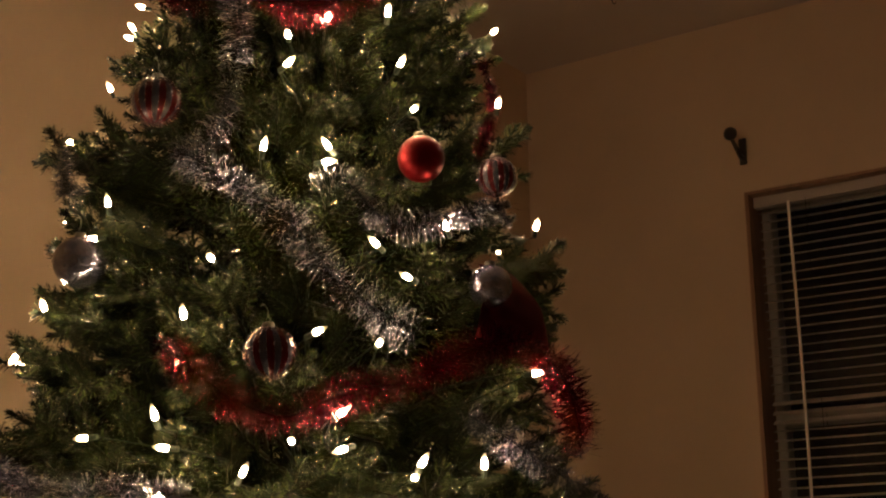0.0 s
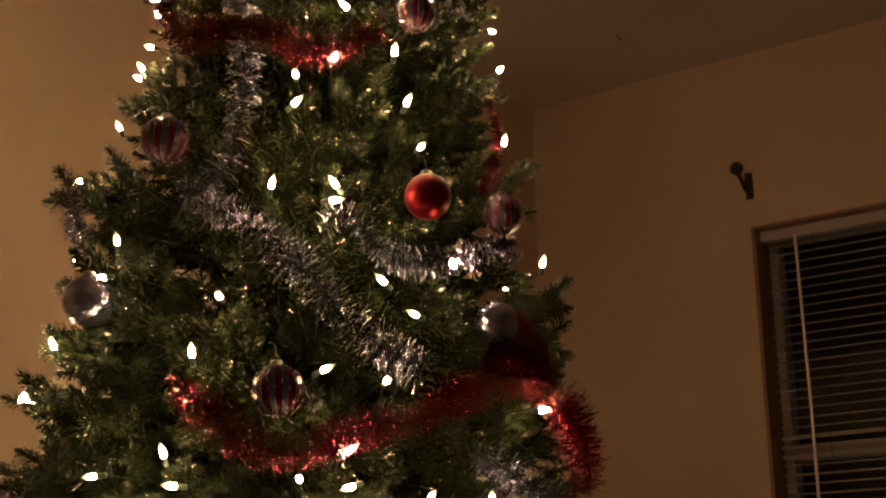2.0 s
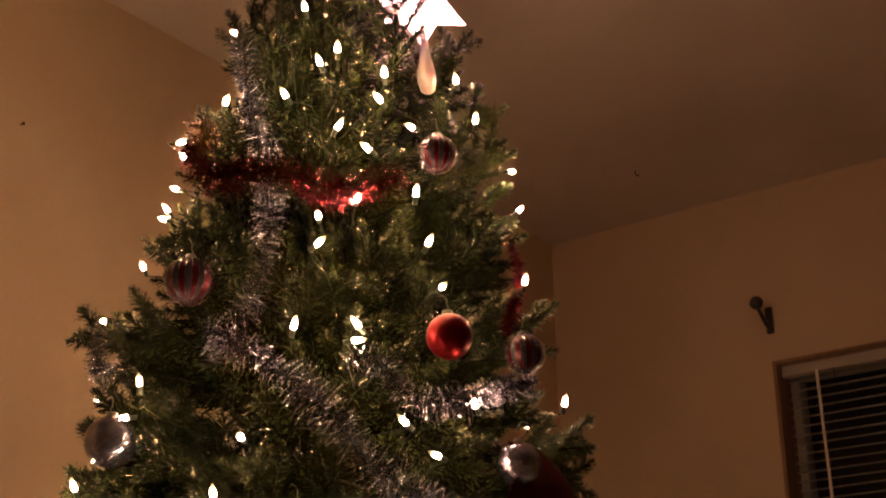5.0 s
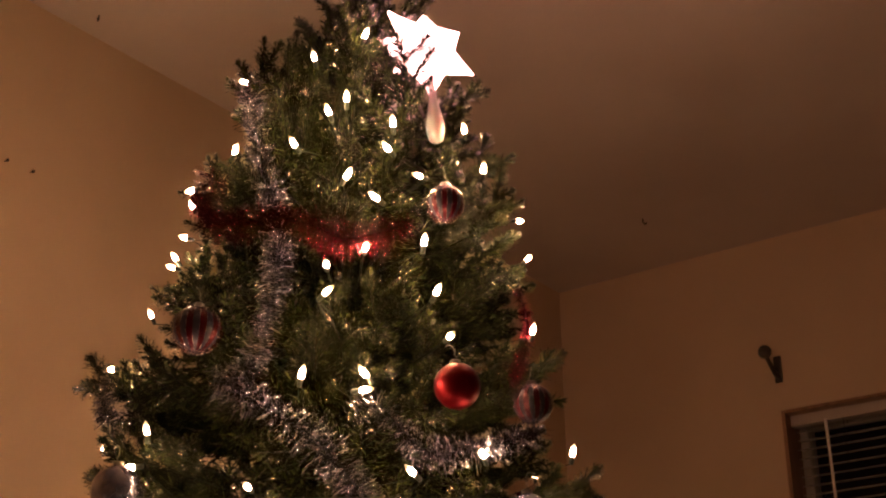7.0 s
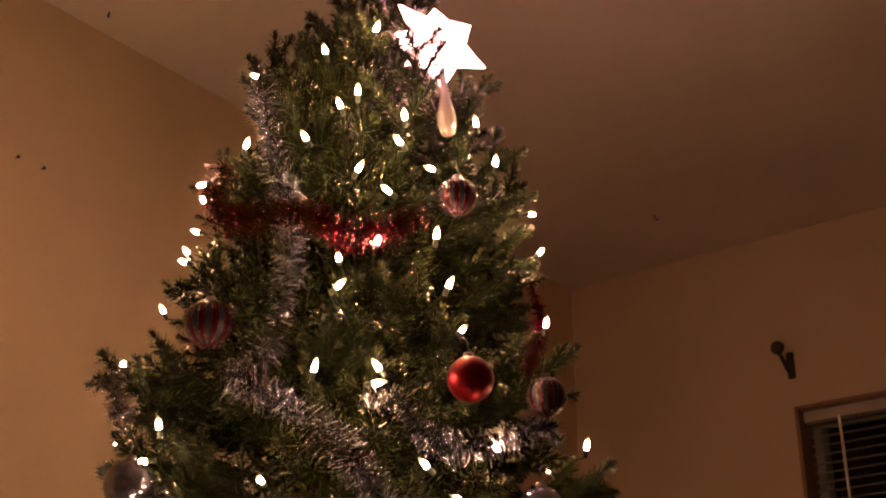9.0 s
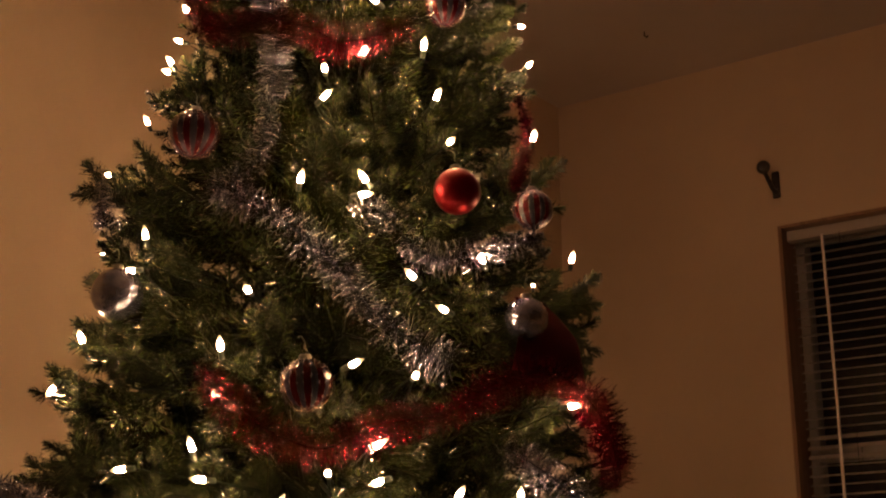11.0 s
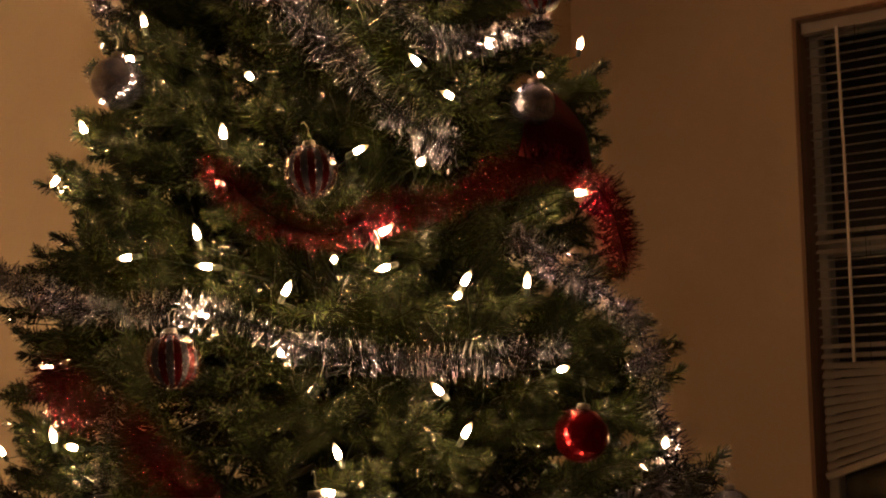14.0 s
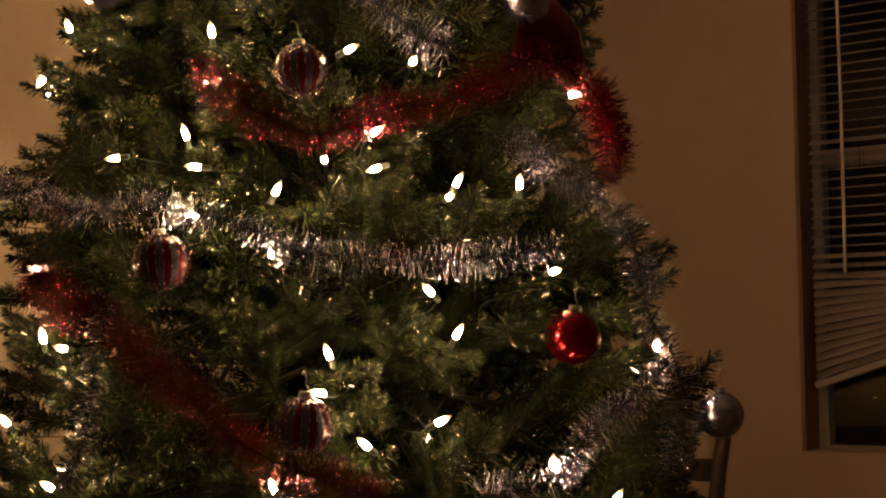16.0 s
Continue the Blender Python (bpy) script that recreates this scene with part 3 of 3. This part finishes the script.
def bulb_mesh():
    prof = [(0.0022, 0.0), (0.0028, 0.002), (0.0030, 0.0056), (0.0026, 0.0104), (0.0015, 0.0142), (0.0005, 0.0170)]
    return from_bm("bulb", lathe(prof, 7), BULB, True)


def socket_mesh():
    return from_bm("socket", lathe([(0.0022, -0.010), (0.0029, -0.009), (0.0031, -0.001), (0.0025, 0.001)], 7), SOCKET, True)


BULB_ME, SOCKET_ME = bulb_mesh(), socket_mesh()


def light_string(rows, label):
    s = tagged(empty("light_string"), label, "string lights", "light strings on the tree")
    spots = []
    for az, z, r, lean in rows:
        p = on_tree(az, z, r + 0.004)
        a = radians(az)
        outward, along, up = Vector((math.cos(a), math.sin(a), 0)), Vector((-math.sin(a), math.cos(a), 0)), Vector((0, 0, 1))
        if lean == 999:
            way = outward + 0.15 * up
        else:
            way = along * math.cos(radians(lean)) + up * math.sin(radians(lean)) + 0.35 * outward
        way.normalize()
        turn = way.to_track_quat("Z", "Y").to_matrix().to_4x4()
        b = part("bulb", BULB_ME, BULB, s, "lit warm white bulb")
        b.matrix_basis = Matrix.Translation(p - way * 0.007) @ turn
        part("socket", SOCKET_ME, SOCKET, b, "green plastic socket")
        spots.append((az, z, p - way * 0.016))
    spots.sort(key=lambda q: (round(q[1] / 0.16), q[0] if round(q[1] / 0.16) % 2 else -q[0]))
    path = []
    for (a0, z0, p), (a1, z1, q) in zip(spots, spots[1:]):
        path += [p, p.lerp(Vector((AX, AY, p.z)), 0.45), on_tree((a0 + a1) / 2, (z0 + z1) / 2 - 0.01, 0.4 * girth((z0 + z1) / 2))]
    path.append(spots[-1][2])
    v, f = tube(smooth_path(path, 0.02), 0.0007, 5)
    part("wire", quads("wire", v, f, WIRE, True), WIRE, s, "thin green wire")


light_string(LIGHTS_A, "warm white mini lights round the treetop")
light_string(LIGHTS_B, "warm white mini lights across the upper branches")
light_string(LIGHTS_C, "warm white mini lights across the middle branches")
light_string(LIGHTS_D, "warm white mini lights across the lower branches")
rim = random.Random(11)
light_string([(az + rim.uniform(-8, 8), z, girth(z) - 0.01, rim.uniform(20, 160)) for k, z in enumerate((0.78, 0.95, 1.12, 1.3, 1.5, 1.7, 1.88)) for az in (75 + 20 * (k % 2), 150, 215)],
             "warm white mini lights on the branches facing the corner")


# ---- garlands: azimuth, height, distance from the trunk ----
SILVER_TOP = [(-87.8, 1.971, 0.229), (-78.0, 1.861, 0.259), (-75.8, 1.802, 0.257), (-69.5, 1.75, 0.269), (-65.7, 1.676, 0.307), (-65.4, 1.617, 0.323), (-65.6, 1.561, 0.338), (-66.7, 1.515, 0.349), (-70.1, 1.488, 0.355), (-75.8, 1.485, 0.357)]
SILVER_SASH = [(-71.5, 1.475, 0.365), (-61.4, 1.437, 0.377), (-54.3, 1.4, 0.386), (-49.2, 1.362, 0.396), (-45.3, 1.323, 0.407), (-40.3, 1.294, 0.414), (-36.1, 1.273, 0.419), (-33.3, 1.261, 0.421)]
SILVER_ARCH = [(-47.9, 1.433, 0.378), (-44.0, 1.447, 0.375), (-40.2, 1.421, 0.381), (-35.7, 1.394, 0.387), (-28.5, 1.397, 0.385), (-19.9, 1.417, 0.379), (-10.5, 1.44, 0.371)]
SILVER_LEFT = [(-107.2, 1.535, 0.351), (-106.2, 1.504, 0.359), (-98.5, 1.457, 0.374)]
SILVER_LOW = [(-122.3, 1.171, 0.464), (-98.2, 1.128, 0.453), (-84.5, 1.096, 0.463), (-73.7, 1.094, 0.464), (-62.9, 1.08, 0.469), (-54.5, 1.05, 0.476), (-46.6, 1.042, 0.478), (-38.6, 1.038, 0.479), (-29.8, 1.043, 0.477), (-20.9, 1.057, 0.473)]
SILVER_RIGHT = [(-26.8, 1.172, 0.449), (-21.7, 1.153, 0.454), (-16.5, 1.128, 0.459), (-14.1, 1.118, 0.461), (-7.9, 1.096, 0.465), (-6.3, 1.053, 0.476), (-6.9, 0.985, 0.494), (-3.3, 0.936, 0.506), (-5.2, 0.877, 0.521), (-9.3, 0.826, 0.535)]
SILVER_FOOT = [(-34.6, 0.814, 0.527), (-29.4, 0.817, 0.525), (-24.4, 0.826, 0.523), (-21.4, 0.853, 0.516), (-17.3, 0.88, 0.508), (-10.7, 0.901, 0.502), (-2.8, 0.936, 0.493)]
SILVER_HANG = [(-76.4, 0.997, 0.498), (-76.9, 0.952, 0.51), (-76.2, 0.909, 0.521), (-76.5, 0.861, 0.533), (-78.1, 0.819, 0.544)]
RED_TOP = [(-93.1, 1.824, 0.263), (-93.0, 1.764, 0.278), (-80.6, 1.717, 0.294), (-69.3, 1.718, 0.297), (-59.0, 1.703, 0.302), (-50.9, 1.679, 0.308), (-43.0, 1.69, 0.305), (-34.3, 1.714, 0.298)]
RED_SIDE = [(4.7, 1.674, 0.282), (5.9, 1.632, 0.292), (-0.4, 1.573, 0.305), (-7.6, 1.523, 0.316)]
RED_MIDDLE = [(-70.0, 1.251, 0.41), (-64.0, 1.215, 0.447), (-59.2, 1.187, 0.439), (-52.3, 1.166, 0.446), (-47.9, 1.18, 0.442), (-42.8, 1.199, 0.418), (-34.2, 1.211, 0.413), (-25.1, 1.245, 0.405), (-17.9, 1.265, 0.421), (-10.0, 1.251, 0.423), (-4.6, 1.217, 0.428), (-3.9, 1.164, 0.441)]
RED_END = [(-3.5, 1.255, 0.392), (1.5, 1.242, 0.395), (1.9, 1.208, 0.404), (0.8, 1.173, 0.413), (0.9, 1.15, 0.419)]
RED_LOW = [(-92.0, 1.036, 0.47), (-82.4, 0.991, 0.487), (-76.1, 0.984, 0.491), (-71.0, 0.938, 0.505), (-65.5, 0.907, 0.515), (-60.3, 0.873, 0.524), (-56.1, 0.85, 0.532), (-51.5, 0.834, 0.536), (-44.9, 0.816, 0.541)]


def garland(name, rows, radius, strip, cord, label, seed, density=6500):
    rng = np.random.default_rng(seed)
    t = tagged(empty(name), label, "tinsel garland", "tinsel garlands on the tree")
    path = smooth_path([on_tree(*q) for q in rows], 0.012)
    v, f = tube(path, 0.0008, 5)
    part("cord", quads("cord", v, f, cord, True), cord, t)
    p = np.array([tuple(q) for q in path])
    step = np.linalg.norm(np.diff(p, axis=0), axis=1)
    s = np.concatenate([[0], np.cumsum(step)])
    n = int(s[-1] * density)
    where = rng.random(n) * s[-1]
    root = np.stack([np.interp(where, s, p[:, k]) for k in range(3)], 1)
    tan = np.stack([np.interp(where, s, np.gradient(p[:, k], s)) for k in range(3)], 1)
    tan /= np.linalg.norm(tan, axis=1)[:, None]
    d = rng.standard_normal((n, 3))
    d -= 0.85 * (d * tan).sum(1)[:, None] * tan
    d /= np.linalg.norm(d, axis=1)[:, None]
    ln = radius * (0.62 + 0.26 * rng.random(n)) * (1 + 0.18 * np.sin(where * 37 + seed))
    wide = np.cross(d, rng.standard_normal((n, 3)))
    wide *= (np.where(rng.random(n) < 0.20, 0.0006, 0.00024) / np.linalg.norm(wide, axis=1))[:, None]
    curl = 0.13 * radius * rng.standard_normal((n, 3))
    a, b, c = root, root + d * (ln * 0.5)[:, None] + 0.3 * curl, root + d * ln[:, None] + curl - np.array([0, 0, 0.002])
    twist = np.cross(d, wide) * rng.uniform(-1, 1, n)[:, None]
    v = np.stack([a - wide, a + wide, b - wide, b + wide, c - wide - twist, c + wide + twist], 1).reshape(-1, 3)
    i = np.arange(n)[:, None] * 6
    f = np.concatenate([i + [0, 1, 3, 2], i + [2, 3, 5, 4]], 0)
    tagged(part("tinsel", quads("tinsel", v, f, strip), strip, t), kind="stuff")


garland("tinsel_garland", SILVER_TOP, 0.025, SILVER_TINSEL, CORD, "silver tinsel garland hanging down from the treetop", 1)
garland("tinsel_garland", SILVER_SASH, 0.029, SILVER_TINSEL, CORD, "thick silver tinsel garland slung diagonally across branches", 2)
garland("tinsel_garland", SILVER_ARCH, 0.024, SILVER_TINSEL, CORD, "silver tinsel garland arching under the red ball", 3)
garland("tinsel_garland", SILVER_LEFT, 0.018, SILVER_TINSEL, CORD, "short silver tinsel end hanging from a branch tip", 4)
garland("tinsel_garland", SILVER_LOW, 0.023, SILVER_TINSEL, CORD, "silver tinsel garland draped across the lower branches", 5)
garland("tinsel_garland", SILVER_RIGHT, 0.025, SILVER_TINSEL, CORD, "silver tinsel garland running down the tree's side", 6)
garland("tinsel_garland", SILVER_FOOT, 0.024, SILVER_TINSEL, CORD, "silver tinsel garland looped near the side branches", 7)
garland("tinsel_garland", SILVER_HANG, 0.017, SILVER_TINSEL, CORD, "thin silver tinsel strand hanging over the red garland", 8)
garland("tinsel_garland", RED_TOP, 0.027, RED_TINSEL, RED_CORD, "red tinsel garland round the upper branches", 9, 10000)
garland("tinsel_garland", RED_SIDE, 0.012, RED_TINSEL, RED_CORD, "red tinsel end at the side of the tree", 10, 10000)
garland("tinsel_garland", RED_MIDDLE, 0.026, RED_TINSEL, RED_CORD, "red tinsel garland slung across the middle branches", 11, 10000)
garland("tinsel_garland", RED_END, 0.030, RED_TINSEL, RED_CORD, "thick red tinsel garland end hanging at the tree's side", 13, 12000)
garland("tinsel_garland", RED_LOW, 0.031, RED_TINSEL, RED_CORD, "red tinsel garland falling across the lower branches", 12, 10000)


# ---- ornaments ----
def ornament(name, az, z, r, diam, label, skin=None, stripes=0, crackle=0.0):
    ob = tagged(empty(name, on_tree(az, z, r)), label, "christmas ornament", "ball ornaments on the tree")
    R = diam / 2
    rng = random.Random(int(az * 10) + 5000)
    if stripes:
        # blown in lobes: broad silver gores, narrower red ones, a line of glitter where they meet
        silver, red, glitter = bmesh.new(), bmesh.new(), bmesh.new()
        per, rings = 8, 20
        total = stripes * per

        def spot(i, j):
            lobe = abs(math.sin(math.pi * i / per))
            u, w = 2 * math.pi * i / total, math.pi * j / rings
            g = R * (1 + 0.030 * (lobe - 0.5) * math.sin(w))
            return Vector((g * math.sin(w) * math.cos(u), g * math.sin(w) * math.sin(u), g * math.cos(w)))

        for i in range(total):
            side = red if i % per in (0, 1, 2, per - 1) else silver
            for j in range(rings):
                side.faces.new([side.verts.new(spot(*q)) for q in ((i, j), (i, j + 1), (i + 1, j + 1), (i + 1, j))])
            if i % per in (3, per - 1):
                for j in range(4, 4 * (rings - 1)):
                    p = spot(i + rng.uniform(-0.12, 0.12), j / 4 + rng.uniform(-0.1, 0.1)) * 1.012
                    e = 0.00075 * rng.uniform(0.6, 1.4)
                    glitter.faces.new([glitter.verts.new(p + Vector((rng.uniform(-e, e), rng.uniform(-e, e), rng.uniform(-e, e)))) for _ in range(3)])
        for b in (silver, red):
            bmesh.ops.remove_doubles(b, verts=b.verts[:], dist=1e-5)
        part("glass_ball", silver, GREY_GORE, ob, "glittered silver stripes", True)
        part("red_stripes", red, RED_GORE, ob, "glossy red stripes", True)
        part("glitter", glitter, GLITTER, ob, "lines of silver glitter")
    elif crackle:
        bm = bmesh.new()
        bmesh.ops.create_icosphere(bm, subdivisions=5, radius=R)
        for v in bm.verts:
            v.co += v.co.normalized() * rng.uniform(-crackle, crackle)
        part("glass_ball", bm, skin, ob)
    else:
        bm = bmesh.new()
        bmesh.ops.create_uvsphere(bm, u_segments=36, v_segments=24, radius=R)
        part("glass_ball", bm, skin, ob, "", True)
    part("cap", lathe([(0.0062, R - 0.002), (0.0062, R + 0.0035), (0.0055, R + 0.0045), (0.002, R + 0.005)], 14), GOLD, ob, "ribbed metal cap", True)
    loop = [(0, 0, R + 0.004), (0.003, 0, R + 0.008), (0, 0, R + 0.011), (0.0, 0.001, R + 0.018), (-0.002, -0.004, R + 0.024), (-0.002, -0.011, R + 0.021)]
    v, f = tube(smooth_path(loop, 0.003), 0.0004, 5)
    part("hook", quads("hook", v, f, GOLD, True), GOLD, ob, "thin wire hook")
    ob.rotation_euler = (radians((az * 7) % 9 - 4), radians((az * 5) % 8 - 4), radians(az * 13 % 360))
    return ob


STRIPED = "red and silver striped glass ball ornament"
ornament("ball_ornament", -80.6, 1.559, 0.346, 0.0590, STRIPED + " near the treetop", stripes=11)
ornament("ball_ornament", -54.3, 1.235, 0.429, 0.0550, STRIPED + " above the red garland", stripes=11)
ornament("ball_ornament", -11.4, 1.475, 0.368, 0.0480, STRIPED + " at the tree's side", stripes=11)
ornament("ball_ornament", -70.6, 1.039, 0.479, 0.0560, STRIPED + " below the silver garland", stripes=11)
ornament("ball_ornament", -52.9, 0.880, 0.520, 0.0550, STRIPED + " among the lower branches", stripes=11)
ornament("ball_ornament", -24.8, 1.747, 0.298, 0.0500, STRIPED + " below the star", stripes=11)
ornament("ball_ornament", -28.6, 1.479, 0.367, 0.0545, "satin red ball ornament on a wire hook", RED_BALL)
ornament("ball_ornament", -20.9, 0.962, 0.499, 0.0550, "crackled shiny red ball ornament among lower branches", CRACKLE_RED, crackle=0.00014)
ornament("ball_ornament", -18.7, 1.327, 0.406, 0.0490, "crackled silver glass ball beside red felt", SILVER_BALL, crackle=0.00022)
ornament("ball_ornament", -89.7, 1.360, 0.397, 0.0590, "dull silver glass ball below a branch", SILVER_BALL, crackle=0.00022)
ornament("ball_ornament", 5.7, 0.876, 0.521, 0.0520, "crackled silver glass ball hanging off a tip", SILVER_BALL, crackle=0.00022)


def felt_ribbon():
    """A broad red felt ribbon folded over a branch, hanging in a shallow curve behind the silver ball."""
    bm = bmesh.new()
    cols, rows = 9, 14
    grid = []
    for k in range(rows):
        v = k / (rows - 1)
        line = []
        for i in range(cols):
            u = i / (cols - 1)
            left, right = -17.0 - 6.0 * v, -6.5 + 6.0 * min(1.0, v * 2.2) - 1.5 * v
            z = 1.372 - 0.108 * v - 0.010 * (1 - v) * (1 - u)
            fold = 0.0035 * math.sin(u * 9 + v * 2.0) * v
            line.append(bm.verts.new(on_tree(left + (right - left) * u, z, girth(z) + 0.014 - 0.020 * u + fold - 0.02 * (1 - v) ** 4)))
        grid.append(line)
    for a, b in zip(grid, grid[1:]):
        for i in range(cols - 1):
            bm.faces.new((a[i], a[i + 1], b[i + 1], b[i]))
    bmesh.ops.solidify(bm, geom=bm.faces[:], thickness=0.003)
    ob = part("felt_ribbon", bm, FELT, smooth=True)
    tagged(ob, "broad dark red felt ribbon hanging on the tree", "ribbon")


felt_ribbon()


def star():
    """Many-pointed star of lit plastic sheets on a tapering white socket."""
    c = Vector((-1.036, 1.384, 2.053))
    s = tagged(empty("tree_star", c), "lit white many-pointed plastic star tree topper", "tree topper")
    turn = (pose(0, 0, 0, 0, 0, 36.3) @ pose(0, 0, 0, 113.7, 0, 0)).to_3x3()
    # the rays: across, up and outwards along the star's own axes, and their length
    rays = [(-0.70, 0.72, 0.1, 0.084), (-0.08, 0.72, -0.35, 0.066), (0.53, 0.30, 0.2, 0.056), (0.80, -0.40, 0.0, 0.076), (0.05, -0.80, 0.15, 0.068), (-0.62, -0.40, 0.25, 0.062), (-0.88, 0.20, -0.1, 0.076),
            (0.22, 0.12, 1.0, 0.070), (-0.35, 0.05, 0.8, 0.062), (0.2, 0.2, -1.0, 0.070), (-0.4, -0.3, -0.9, 0.066)]
    bm = bmesh.new()
    bmesh.ops.create_icosphere(bm, subdivisions=1, radius=0.041)
    part("core", bm, STAR, s)
    for k, (a, b, d, reach) in enumerate(rays):
        w = turn @ Vector((a, b, d)).normalized()
        q = w.to_track_quat("Z", "Y").to_matrix().to_4x4()
        bm = bmesh.new()
        base = [bm.verts.new(q @ Vector((0.030 * math.cos(j * math.pi / 2 + k), 0.030 * math.sin(j * math.pi / 2 + k), 0.026))) for j in range(4)]
        tip = bm.verts.new(q @ Vector((0, 0, reach)))
        for j in range(4):
            bm.faces.new((base[j], base[(j + 1) % 4], tip))
        bm.faces.new(base)
        part("point", bm, STAR_RAY, s, "glowing pointed star ray")
    # thin wires along the rays' outer edges
    for k in (0, 3, 5, 6):
        a, b, d, reach = rays[k]
        w = turn @ Vector((a, b, d)).normalized()
        v, f = tube([w * 0.040, w * (reach + 0.004)], 0.0009, 5)
        part("wire", quads("wire", v, f, IRON, True), IRON, s, "thin dark wire edge")
    m = Matrix.Translation((0.022, -0.016, -0.103)) @ Vector((-0.15, 0.10, 1)).to_track_quat("Z", "Y").to_matrix().to_4x4()
    part("socket", lathe([(0.003, -0.066), (0.010, -0.060), (0.0130, -0.045), (0.0125, -0.030), (0.008, -0.005), (0.005, 0.020), (0.004, 0.055)], 14, m), FROST, s, "frosted white tapering socket", True)


star()
